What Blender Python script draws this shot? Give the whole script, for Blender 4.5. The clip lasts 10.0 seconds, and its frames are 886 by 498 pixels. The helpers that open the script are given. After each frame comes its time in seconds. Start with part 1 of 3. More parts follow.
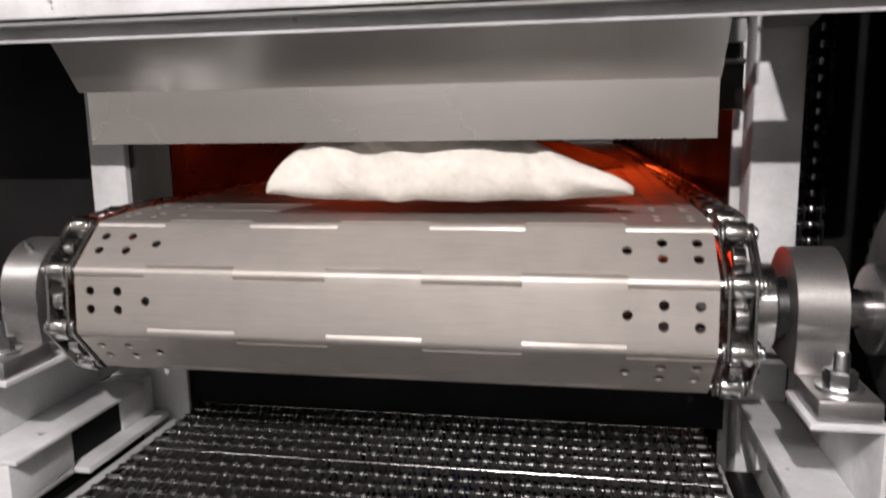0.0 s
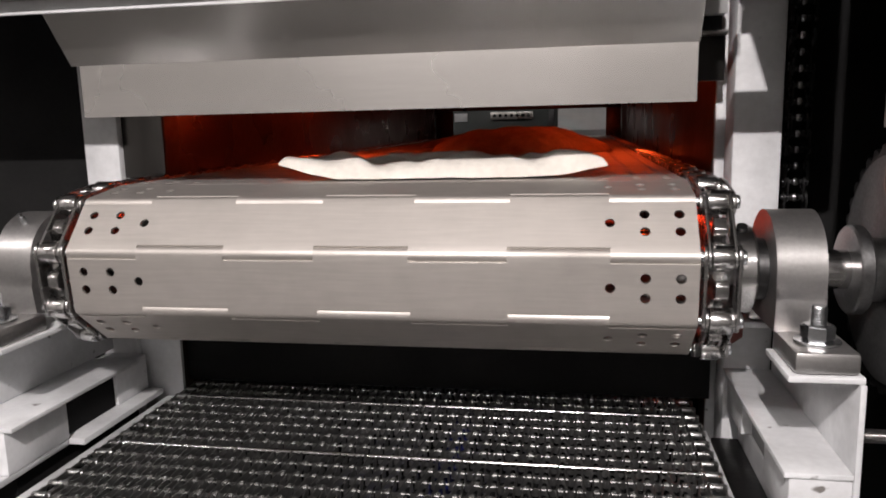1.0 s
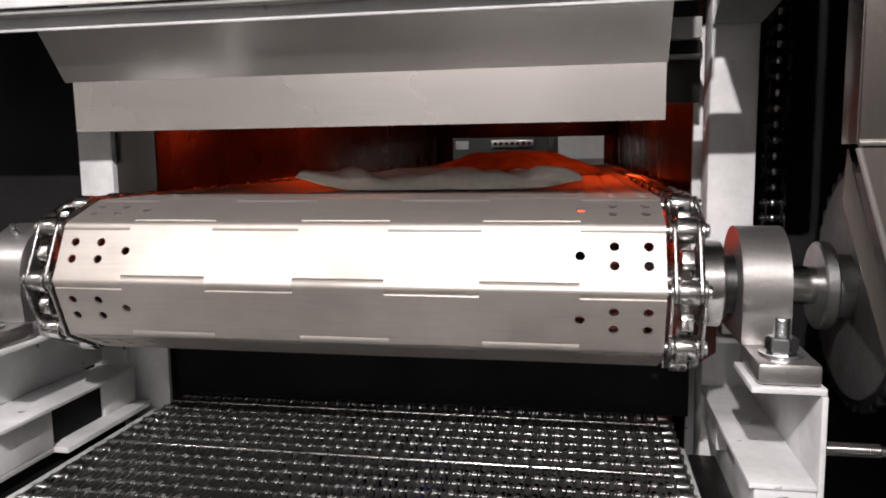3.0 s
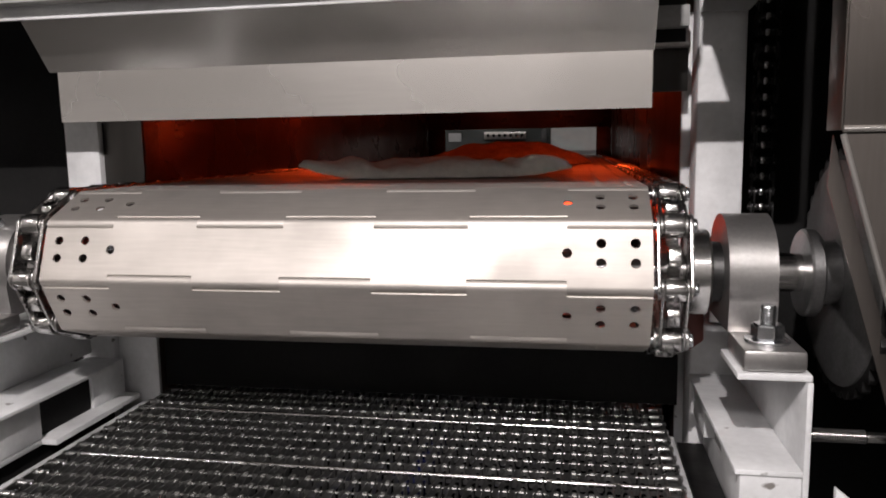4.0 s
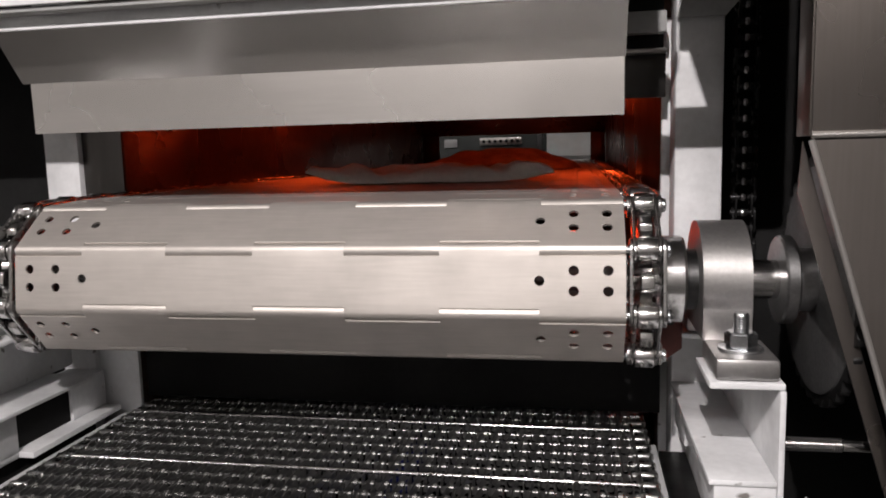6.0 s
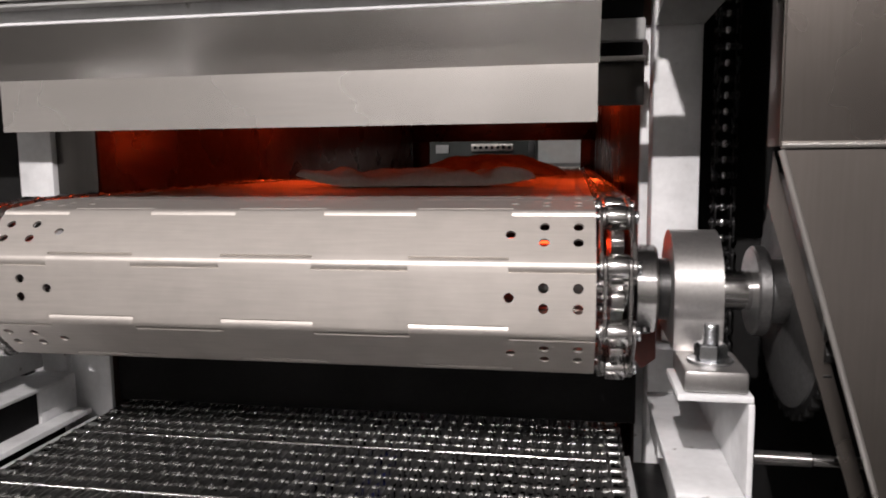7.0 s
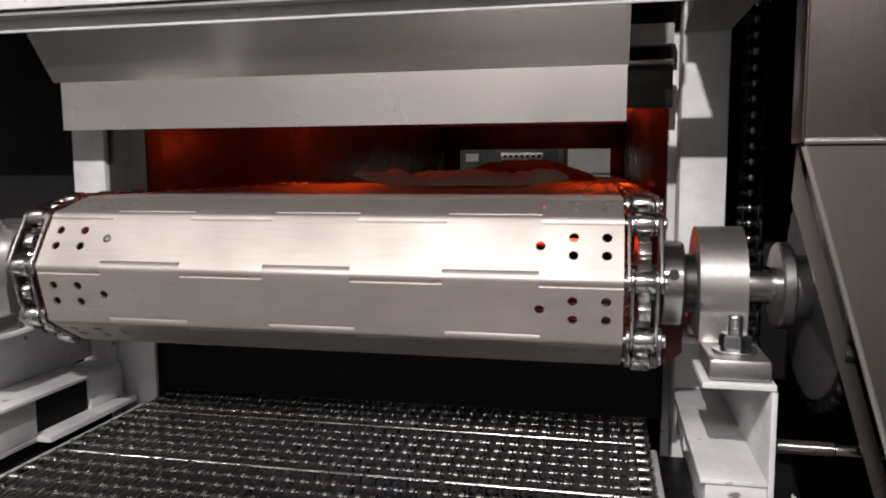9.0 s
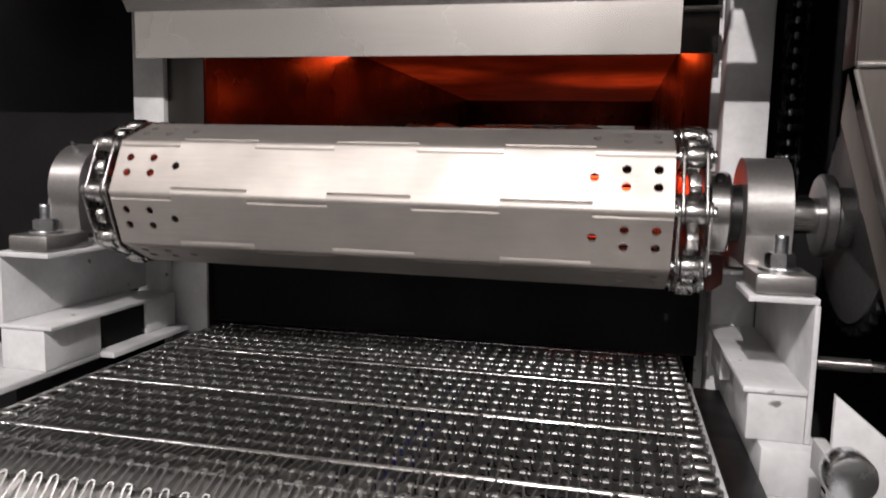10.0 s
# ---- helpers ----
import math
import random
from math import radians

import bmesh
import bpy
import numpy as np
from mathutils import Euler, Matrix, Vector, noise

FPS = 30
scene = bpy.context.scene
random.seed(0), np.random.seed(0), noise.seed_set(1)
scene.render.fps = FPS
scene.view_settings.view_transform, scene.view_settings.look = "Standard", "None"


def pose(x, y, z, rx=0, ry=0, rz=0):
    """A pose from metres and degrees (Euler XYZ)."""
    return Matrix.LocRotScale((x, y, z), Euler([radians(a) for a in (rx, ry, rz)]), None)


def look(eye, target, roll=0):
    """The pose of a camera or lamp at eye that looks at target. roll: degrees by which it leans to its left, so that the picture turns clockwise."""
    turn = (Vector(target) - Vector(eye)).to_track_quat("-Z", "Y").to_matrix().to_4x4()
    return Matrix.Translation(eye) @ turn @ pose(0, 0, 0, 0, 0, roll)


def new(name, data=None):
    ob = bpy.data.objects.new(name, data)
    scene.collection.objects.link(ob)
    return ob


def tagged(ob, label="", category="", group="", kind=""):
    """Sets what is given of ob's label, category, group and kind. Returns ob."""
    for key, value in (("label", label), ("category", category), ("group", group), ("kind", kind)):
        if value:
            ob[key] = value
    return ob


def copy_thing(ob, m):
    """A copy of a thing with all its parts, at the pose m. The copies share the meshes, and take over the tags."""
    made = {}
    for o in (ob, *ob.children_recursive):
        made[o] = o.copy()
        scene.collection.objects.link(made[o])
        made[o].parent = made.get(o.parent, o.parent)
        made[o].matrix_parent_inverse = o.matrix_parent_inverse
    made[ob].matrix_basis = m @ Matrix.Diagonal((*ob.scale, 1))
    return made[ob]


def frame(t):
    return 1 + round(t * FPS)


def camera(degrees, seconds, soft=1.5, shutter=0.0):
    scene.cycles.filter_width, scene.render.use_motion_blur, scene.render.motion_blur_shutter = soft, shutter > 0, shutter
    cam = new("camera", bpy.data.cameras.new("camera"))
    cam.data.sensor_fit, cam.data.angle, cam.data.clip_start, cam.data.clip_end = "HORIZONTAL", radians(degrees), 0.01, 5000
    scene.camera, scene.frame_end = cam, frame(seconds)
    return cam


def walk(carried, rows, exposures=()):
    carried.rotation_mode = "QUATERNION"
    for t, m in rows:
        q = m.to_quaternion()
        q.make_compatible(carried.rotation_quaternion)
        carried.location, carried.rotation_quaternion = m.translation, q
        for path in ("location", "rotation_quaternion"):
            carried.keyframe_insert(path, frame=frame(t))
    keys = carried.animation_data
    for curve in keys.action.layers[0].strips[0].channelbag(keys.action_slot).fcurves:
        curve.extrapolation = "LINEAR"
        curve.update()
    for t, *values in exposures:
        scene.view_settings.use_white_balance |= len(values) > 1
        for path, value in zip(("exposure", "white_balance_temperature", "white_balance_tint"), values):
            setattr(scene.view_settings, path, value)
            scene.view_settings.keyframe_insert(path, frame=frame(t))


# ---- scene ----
# ---------------------------------------------------------------- camera
cam = camera(61.0, 10.0, soft=1.8, shutter=0.5)
walk(cam, [
    (0, pose(0.1421, -0.5823, 0.1418, 80.25, 0.91, 10.10)),
    (0.2, pose(0.1412, -0.5849, 0.1242, 79.89, 0.97, 9.49)),
    (0.5, pose(0.1452, -0.5901, 0.1121, 79.16, 0.66, 9.75)),
    (0.7, pose(0.1522, -0.5924, 0.1083, 80.14, 1.17, 10.03)),
    (1, pose(0.1525, -0.5959, 0.1148, 80.51, 1.32, 9.87)),
    (1.5, pose(0.1559, -0.6051, 0.1113, 81.73, 0.70, 10.17)),
    (2, pose(0.1642, -0.6035, 0.1079, 82.04, 0.66, 10.01)),
    (2.2, pose(0.1692, -0.6061, 0.1087, 82.56, 0.90, 10.38)),
    (3.3, pose(0.1785, -0.6085, 0.1019, 82.77, 0.74, 10.40)),
    (3.5, pose(0.1783, -0.6093, 0.1017, 82.66, 0.75, 10.09)),
    (4, pose(0.1837, -0.6062, 0.1002, 82.24, 0.99, 10.00)),
    (4.5, pose(0.1887, -0.6026, 0.0986, 82.30, 1.21, 9.94)),
    (5, pose(0.1963, -0.5932, 0.1023, 82.18, 1.75, 9.91)),
    (5.2, pose(0.2022, -0.5861, 0.1003, 82.21, 1.55, 10.23)),
    (6.3, pose(0.2053, -0.6004, 0.1022, 82.83, 1.38, 9.96)),
    (6.5, pose(0.2037, -0.5999, 0.0986, 82.87, 1.12, 9.52)),
    (7, pose(0.2221, -0.5871, 0.1011, 83.09, 0.61, 9.83)),
    (7.5, pose(0.2500, -0.5800, 0.1072, 84.17, 0.36, 11.12)),
    (8, pose(0.2510, -0.5798, 0.1082, 83.78, 0.67, 11.18)),
    (8.5, pose(0.2362, -0.5971, 0.1000, 83.69, 0.98, 11.80)),
    (9, pose(0.2225, -0.6143, 0.0902, 83.95, 0.24, 12.02)),
    (9.2, pose(0.2158, -0.6219, 0.0876, 83.82, 0.24, 12.12)),
    (9.3, pose(0.2124, -0.6259, 0.0842, 83.57, 0.28, 12.05)),
    (9.5, pose(0.2028, -0.6471, 0.0667, 83.15, -0.82, 13.44)),
    (9.7, pose(0.1985, -0.6573, 0.0613, 82.87, -0.99, 13.60)),
    (10, pose(0.1935, -0.6582, 0.0389, 83.16, -1.30, 12.93)),
], exposures=((0.0, 0.26), (0.5, 0.10), (1.0, 0.36), (1.5, 0.41), (2.0, 0.30), (2.2, 0.42), (3.3, 0.48), (3.5, 0.57), (4.0, 0.22),
              (4.5, 0.37), (5.0, 0.50), (5.2, 0.28), (6.3, 0.30), (6.5, 0.10), (7.0, 0.53), (7.5, 0.33), (8.0, 0.28), (8.5, 0.40),
              (9.0, 0.21), (9.3, 0.40), (9.5, 0.52), (10.0, 0.13)))

# ---------------------------------------------------------------- light
scene.view_settings.exposure = 0.0
world = bpy.data.worlds.new("world")
scene.world = world
world.use_nodes = True
world.node_tree.nodes["Background"].inputs[0].default_value = (0.5, 0.52, 0.55, 1)
world.node_tree.nodes["Background"].inputs[1].default_value = 0.02

# ceiling luminaires of the hall: x, y, z, length, width, watts
LAMPS = ((0.08, -1.12, 0.79, 0.020, 0.014, 14.5), (1.6, -4.4, 3.0, 2.0, 0.30, 26.0), (-3.2, -2.8, 3.0, 2.0, 0.30, 66.0),
         (-0.6, -5.2, 3.0, 2.0, 0.30, 40.0), (-0.4, 3.4, 2.6, 1.6, 0.40, 4.0))
for lx, ly, lz, ll, lw, watts in LAMPS:
    lamp = bpy.data.lights.new("hall_lamp", "AREA")
    lamp.shape, lamp.size, lamp.size_y, lamp.energy, lamp.color = "RECTANGLE", ll, lw, watts, (1.0, 0.918, 0.905)
    lamp_ob = new("hall_lamp_light", lamp)
    lamp_ob.matrix_world = look((lx, ly, lz - 0.03), (0.0, 0.0, 0.0)) if ll < 1 else pose(lx, ly, lz - 0.03)

# ---------------------------------------------------------------- materials


def material(name, color, rough=0.5, metal=0.0, grain=(40, 40, 40), grain_amount=0.25, stain=0.25, stain_scale=6.0,
             bump=0.05, spec=0.5, emit=None, emit_power=0.0, spread=0.08, rand=0.0, chips=0.0, smears=0.0):
    m = bpy.data.materials.new(name)
    m.use_nodes = True
    nt = m.node_tree
    b = nt.nodes["Principled BSDF"]
    b.inputs["Metallic"].default_value = metal
    b.inputs["Specular IOR Level"].default_value = spec
    tc = nt.nodes.new("ShaderNodeTexCoord")
    mp = nt.nodes.new("ShaderNodeMapping")
    mp.inputs["Scale"].default_value = grain
    nt.links.new(tc.outputs["Object"], mp.inputs["Vector"])
    fine = nt.nodes.new("ShaderNodeTexNoise")
    fine.inputs["Scale"].default_value = 6.0
    fine.inputs["Detail"].default_value = 6.0
    nt.links.new(mp.outputs["Vector"], fine.inputs["Vector"])
    broad = nt.nodes.new("ShaderNodeTexNoise")
    broad.inputs["Scale"].default_value = stain_scale
    broad.inputs["Detail"].default_value = 5.0
    info = nt.nodes.new("ShaderNodeObjectInfo")
    shift = nt.nodes.new("ShaderNodeVectorMath")
    shift.operation = "MULTIPLY_ADD"
    shift.inputs[1].default_value = (1, 1, 1)
    nt.links.new(tc.outputs["Object"], shift.inputs[0])
    nt.links.new(info.outputs["Random"], shift.inputs[2])
    nt.links.new(shift.outputs[0], broad.inputs["Vector"])
    # colour: broad stains times fine grain
    ramp = nt.nodes.new("ShaderNodeMapRange")
    ramp.inputs["From Min"].default_value, ramp.inputs["From Max"].default_value = 0.35, 0.7
    ramp.inputs["To Min"].default_value, ramp.inputs["To Max"].default_value = 1.0, 1.0 - stain
    nt.links.new(broad.outputs["Fac"], ramp.inputs["Value"])
    ramp2 = nt.nodes.new("ShaderNodeMapRange")
    ramp2.inputs["From Min"].default_value, ramp2.inputs["From Max"].default_value = 0.3, 0.7
    ramp2.inputs["To Min"].default_value, ramp2.inputs["To Max"].default_value = 1.0 - grain_amount, 1.0
    nt.links.new(fine.outputs["Fac"], ramp2.inputs["Value"])
    mul = nt.nodes.new("ShaderNodeMath")
    mul.operation = "MULTIPLY"
    nt.links.new(ramp.outputs[0], mul.inputs[0])
    nt.links.new(ramp2.outputs[0], mul.inputs[1])
    vary = nt.nodes.new("ShaderNodeMapRange")
    vary.inputs["To Min"].default_value, vary.inputs["To Max"].default_value = 1.0 - rand, 1.0
    nt.links.new(info.outputs["Random"], vary.inputs["Value"])
    mul2 = nt.nodes.new("ShaderNodeMath")
    mul2.operation = "MULTIPLY"
    nt.links.new(mul.outputs[0], mul2.inputs[0])
    nt.links.new(vary.outputs[0], mul2.inputs[1])
    tint = nt.nodes.new("ShaderNodeVectorMath")
    tint.operation = "SCALE"
    tint.inputs[0].default_value = color
    nt.links.new(mul2.outputs[0], tint.inputs["Scale"])
    if smears:
        # sparse pale rub marks and flour smears
        rub = nt.nodes.new("ShaderNodeTexNoise")
        rub.inputs["Scale"].default_value, rub.inputs["Detail"].default_value, rub.inputs["Distortion"].default_value = 13.0, 4.0, 0.8
        far_shift = nt.nodes.new("ShaderNodeVectorMath")
        far_shift.operation = "MULTIPLY_ADD"
        far_shift.inputs[1].default_value = (9, 9, 9)
        nt.links.new(info.outputs["Random"], far_shift.inputs[0])
        nt.links.new(tc.outputs["Object"], far_shift.inputs[2])
        nt.links.new(far_shift.outputs[0], rub.inputs["Vector"])
        cut = nt.nodes.new("ShaderNodeMapRange")
        cut.inputs["From Min"].default_value, cut.inputs["From Max"].default_value = smears, smears + 0.10
        cut.inputs["To Max"].default_value = 0.55
        nt.links.new(rub.outputs["Fac"], cut.inputs["Value"])
        worn = nt.nodes.new("ShaderNodeMixRGB")
        worn.inputs[2].default_value = (0.50, 0.475, 0.44, 1)
        nt.links.new(cut.outputs[0], worn.inputs[0])
        nt.links.new(tint.outputs[0], worn.inputs[1])
        nt.links.new(worn.outputs[0], b.inputs["Base Color"])
    elif chips:
        # small scuffs and chips showing the dark metal
        spot = nt.nodes.new("ShaderNodeTexNoise")
        spot.inputs["Scale"].default_value, spot.inputs["Detail"].default_value = 55.0, 3.0
        nt.links.new(shift.outputs[0], spot.inputs["Vector"])
        cut = nt.nodes.new("ShaderNodeMapRange")
        cut.inputs["From Min"].default_value, cut.inputs["From Max"].default_value = chips, chips + 0.05
        nt.links.new(spot.outputs["Fac"], cut.inputs["Value"])
        worn = nt.nodes.new("ShaderNodeMixRGB")
        worn.inputs[2].default_value = (0.16, 0.15, 0.14, 1)
        nt.links.new(cut.outputs[0], worn.inputs[0])
        nt.links.new(tint.outputs[0], worn.inputs[1])
        nt.links.new(worn.outputs[0], b.inputs["Base Color"])
    else:
        nt.links.new(tint.outputs[0], b.inputs["Base Color"])
    rr = nt.nodes.new("ShaderNodeMapRange")
    rr.inputs["From Min"].default_value, rr.inputs["From Max"].default_value = 0.3, 0.7
    rr.inputs["To Min"].default_value, rr.inputs["To Max"].default_value = max(0.02, rough - spread), min(1.0, rough + spread)
    nt.links.new(broad.outputs["Fac"], rr.inputs["Value"])
    nt.links.new(rr.outputs[0], b.inputs["Roughness"])
    bp = nt.nodes.new("ShaderNodeBump")
    bp.inputs["Strength"].default_value = bump
    bp.inputs["Distance"].default_value = 0.002
    nt.links.new(fine.outputs["Fac"], bp.inputs["Height"])
    nt.links.new(bp.outputs[0], b.inputs["Normal"])
    if emit:
        b.inputs["Emission Color"].default_value = (*emit, 1)
        b.inputs["Emission Strength"].default_value = emit_power
    return m


PLATE = material("brushed_plate_steel", (0.66, 0.622, 0.582), 0.55, 0.92, (4, 60, 60), 0.09, 0.30, 9.0, 0.02, rand=0.08, smears=0.64)
STEEL = material("polished_steel", (0.66, 0.65, 0.64), 0.20, 1.0, (60, 60, 60), 0.12, 0.25, 40.0, 0.03)
LINK = material("chain_steel", (0.58, 0.57, 0.56), 0.26, 1.0, (60, 60, 60), 0.15, 0.35, 60.0, 0.05, rand=0.1)
SHEET = material("stainless_sheet", (0.60, 0.58, 0.553), 0.27, 0.85, (3, 40, 40), 0.05, 0.12, 4.0, 0.012)
VISOR = material("visor_steel", (0.60, 0.58, 0.553), 0.19, 0.92, (40, 3, 40), 0.06, 0.16, 5.0, 0.03, spread=0.10)
COVER = material("brushed_cover_steel", (0.37, 0.335, 0.31), 0.30, 1.0, (60, 60, 3), 0.08, 0.34, 4.0, 0.02, spread=0.12)
CAST = material("silver_painted_cast_iron", (0.46, 0.45, 0.44), 0.40, 0.9, (60, 60, 60), 0.12, 0.22, 25.0, 0.05)
ZINC = material("zinc_plated_steel", (0.72, 0.74, 0.76), 0.22, 1.0, (80, 80, 80), 0.1, 0.25, 60.0, 0.05)
WHITE = material("white_enamel_paint", (0.76, 0.77, 0.78), 0.45, 0.0, (30, 30, 30), 0.08, 0.30, 18.0, 0.08, chips=0.70)
GREYP = material("grey_painted_steel", (0.36, 0.365, 0.36), 0.5, 0.0, (30, 30, 30), 0.1, 0.2, 12.0, 0.06)
BLACK = material("black_panel_and_shade", (0.011, 0.011, 0.011), 0.7, 0.0, (30, 30, 30), 0.3, 0.3, 10.0, 0.05, 0.2)
DARK = material("oily_dark_steel", (0.06, 0.06, 0.06), 0.40, 0.9, (60, 60, 60), 0.3, 0.3, 30.0, 0.1)
GUN = material("dull_turned_steel", (0.48, 0.48, 0.48), 0.36, 1.0, (60, 60, 60), 0.2, 0.25, 30.0, 0.08)
# dark colour holds the shade on the upper jamb and header
SHADED_JAMB = material("shade_darkened_jamb", (0.10, 0.095, 0.09), 0.36, 1.0, (40, 40, 3), 0.08, 0.15, 8.0, 0.02)
WHEEL = material("dull_grey_wheel_steel", (0.30, 0.30, 0.30), 0.50, 0.9, (60, 60, 60), 0.25, 0.35, 18.0, 0.1)
LOOP = material("bright_edge_wire", (0.62, 0.62, 0.61), 0.30, 1.0, (60, 60, 60), 0.12, 0.3, 40.0, 0.04, rand=0.15)
OILY = material("black_oily_chain", (0.12, 0.12, 0.122), 0.24, 0.9, (60, 60, 60), 0.3, 0.3, 30.0, 0.1, 0.3)
LINER = material("heat_tinted_oven_liner", (0.24, 0.155, 0.13), 0.30, 0.85, (5, 20, 20), 0.25, 0.4, 9.0, 0.08)
BELT = material("woven_belt_steel", (0.66, 0.66, 0.65), 0.36, 1.0, (60, 60, 60), 0.15, 0.35, 30.0, 0.04, rand=0.15)
RED_GLOW = material("painted_red_oven_light", (0.11, 0.018, 0.011), 0.55, 0.0, (40, 40, 40), 0.2, 0.25, 20.0, 0.08)
DOUGH = material("raw_dough", (0.82, 0.78, 0.71), 0.75, 0.0, (25, 25, 25), 0.12, 0.14, 22.0, 0.35, 0.3)
BREAD = material("baking_flatbread", (0.30, 0.20, 0.12), 0.6, 0.0, (25, 25, 25), 0.25, 0.45, 30.0, 0.4, 0.3)
MACHINE = material("dark_green_grey_enamel", (0.055, 0.065, 0.060), 0.5, 0.0, (30, 30, 30), 0.1, 0.2, 12.0, 0.06)
FLOORM = material("grey_concrete", (0.13, 0.128, 0.122), 0.6, 0.0, (8, 8, 8), 0.2, 0.3, 1.5, 0.1)
HALLM = material("pale_hall_cladding", (0.66, 0.65, 0.635), 0.7, 0.0, (3, 3, 3), 0.1, 0.2, 0.8, 0.05)
TUBE = material("luminaire_glow", (0.9, 0.9, 0.9), 0.4, emit=(1.0, 0.98, 0.95), emit_power=4.0)
GLOW = material("glowing_burner_grid", (0.07, 0.03, 0.02), 0.8, emit=(1.0, 0.070, 0.014), emit_power=1.0)
HOT = material("glowing_burner_slot", (0.3, 0.1, 0.05), 0.8, emit=(1.0, 0.05, 0.012), emit_power=4.5)


def hot_zones(mat, zones, dull):
    """Hot spots fading into a dull red: x, y, z, reach, power."""
    nt = mat.node_tree
    place = nt.nodes.new("ShaderNodeTexCoord")
    cloud = nt.nodes.new("ShaderNodeTexNoise")
    cloud.inputs["Scale"].default_value, cloud.inputs["Detail"].default_value = 9.0, 2.0
    nt.links.new(place.outputs["Object"], cloud.inputs["Vector"])
    total = None
    for zx, zy, zz, reach, power in zones:
        away = nt.nodes.new("ShaderNodeVectorMath")
        away.operation = "DISTANCE"
        away.inputs[1].default_value = (zx, zy, zz)
        nt.links.new(place.outputs["Object"], away.inputs[0])
        fade = nt.nodes.new("ShaderNodeMapRange")
        fade.interpolation_type = "SMOOTHERSTEP"
        fade.inputs["From Min"].default_value, fade.inputs["From Max"].default_value = 0.01, reach
        fade.inputs["To Min"].default_value, fade.inputs["To Max"].default_value = power, dull
        nt.links.new(away.outputs["Value"], fade.inputs["Value"])
        if total is None:
            total = fade.outputs[0]
        else:
            add = nt.nodes.new("ShaderNodeMath")
            nt.links.new(total, add.inputs[0])
            nt.links.new(fade.outputs[0], add.inputs[1])
            total = add.outputs[0]
    mix = nt.nodes.new("ShaderNodeMath")
    mix.operation = "MULTIPLY"
    uneven = nt.nodes.new("ShaderNodeMapRange")
    uneven.inputs["From Min"].default_value, uneven.inputs["From Max"].default_value = 0.3, 0.7
    uneven.inputs["To Min"].default_value, uneven.inputs["To Max"].default_value = 0.55, 1.25
    nt.links.new(cloud.outputs["Fac"], uneven.inputs["Value"])
    nt.links.new(uneven.outputs[0], mix.inputs[0])
    nt.links.new(total, mix.inputs[1])
    nt.links.new(mix.outputs[0], nt.nodes["Principled BSDF"].inputs["Emission Strength"])


hot_zones(GLOW, ((-0.25, 0.98, 0.222, 0.26, 0.14), (0.20, 1.12, 0.222, 0.26, 0.26)), 0.018)
BAR = material("hot_burner_bar", (0.10, 0.05, 0.04), 0.7, emit=(1.0, 0.085, 0.014), emit_power=1.0)
hot_zones(BAR, ((-0.245, 0.62, 0.217, 0.15, 8.5), (0.255, 0.62, 0.217, 0.14, 8.5)), 0.03)
BLUE = material("blue_belt_guide", (0.012, 0.016, 0.12), 0.5, 0.0)

# ---------------------------------------------------------------- mesh helpers


def smooth(bm, angle=35):
    for f in bm.faces:
        f.smooth = True
    for e in bm.edges:
        if len(e.link_faces) == 2 and e.calc_face_angle(0.0) > radians(angle):
            e.smooth = False


def mesh_of(name, bm, mat):
    bmesh.ops.recalc_face_normals(bm, faces=bm.faces)
    smooth(bm)
    me = bpy.data.meshes.new(name)
    bm.to_mesh(me)
    bm.free()
    me.materials.append(mat)
    return me


def part(name, bm, mat, parent=None, label=""):
    ob = new(name, mesh_of(name, bm, mat) if isinstance(bm, bmesh.types.BMesh) else bm)
    if parent:
        ob.parent = parent
    if label:
        ob["label"] = label
    return ob


def box(x0, x1, y0, y1, z0, z1, bevel=0.001, seg=2, bm=None):
    own = bmesh.new()
    m = Matrix.Translation(((x0 + x1) / 2, (y0 + y1) / 2, (z0 + z1) / 2)) @ Matrix.Diagonal((x1 - x0, y1 - y0, z1 - z0, 1))
    bmesh.ops.create_cube(own, size=1.0, matrix=m)
    if bevel:
        bmesh.ops.bevel(own, geom=own.edges[:], offset=bevel, segments=seg, profile=0.5, affect="EDGES")
    return join(own, bm)


def join(own, bm):
    if bm is None:
        return own
    me = bpy.data.meshes.new("tmp")
    own.to_mesh(me)
    own.free()
    bm.from_mesh(me)
    bpy.data.meshes.remove(me)
    return bm


TURN = {"x": pose(0, 0, 0, 0, 90, 0), "y": pose(0, 0, 0, 90, 0, 0), "z": Matrix.Identity(4)}


def rod(axis, centre, r, length, n=24, bevel=0.0, r2=None, bm=None):
    own = bmesh.new()
    bmesh.ops.create_cone(own, cap_ends=True, segments=n, radius1=r, radius2=r if r2 is None else r2, depth=length,
                          matrix=Matrix.Translation(centre) @ TURN[axis])
    if bevel:
        caps = [e for e in own.edges if any(len(f.verts) > 4 for f in e.link_faces)]
        bmesh.ops.bevel(own, geom=caps, offset=bevel, segments=2, profile=0.5, affect="EDGES")
    return join(own, bm)


def lathe(axis, profile, n=40, bm=None):
    """Turns (radius, along) pairs about an axis through the origin."""
    own = bmesh.new()
    rings = []
    for r, h in profile:
        rings.append([own.verts.new((r * math.cos(2 * math.pi * i / n), r * math.sin(2 * math.pi * i / n), h)) for i in range(n)])
    for a, b in zip(rings, rings[1:]):
        for i in range(n):
            own.faces.new((a[i], a[(i + 1) % n], b[(i + 1) % n], b[i]))
    own.faces.new(rings[0])
    own.faces.new(rings[-1])
    bmesh.ops.transform(own, matrix=TURN[axis], verts=own.verts)
    return join(own, bm)


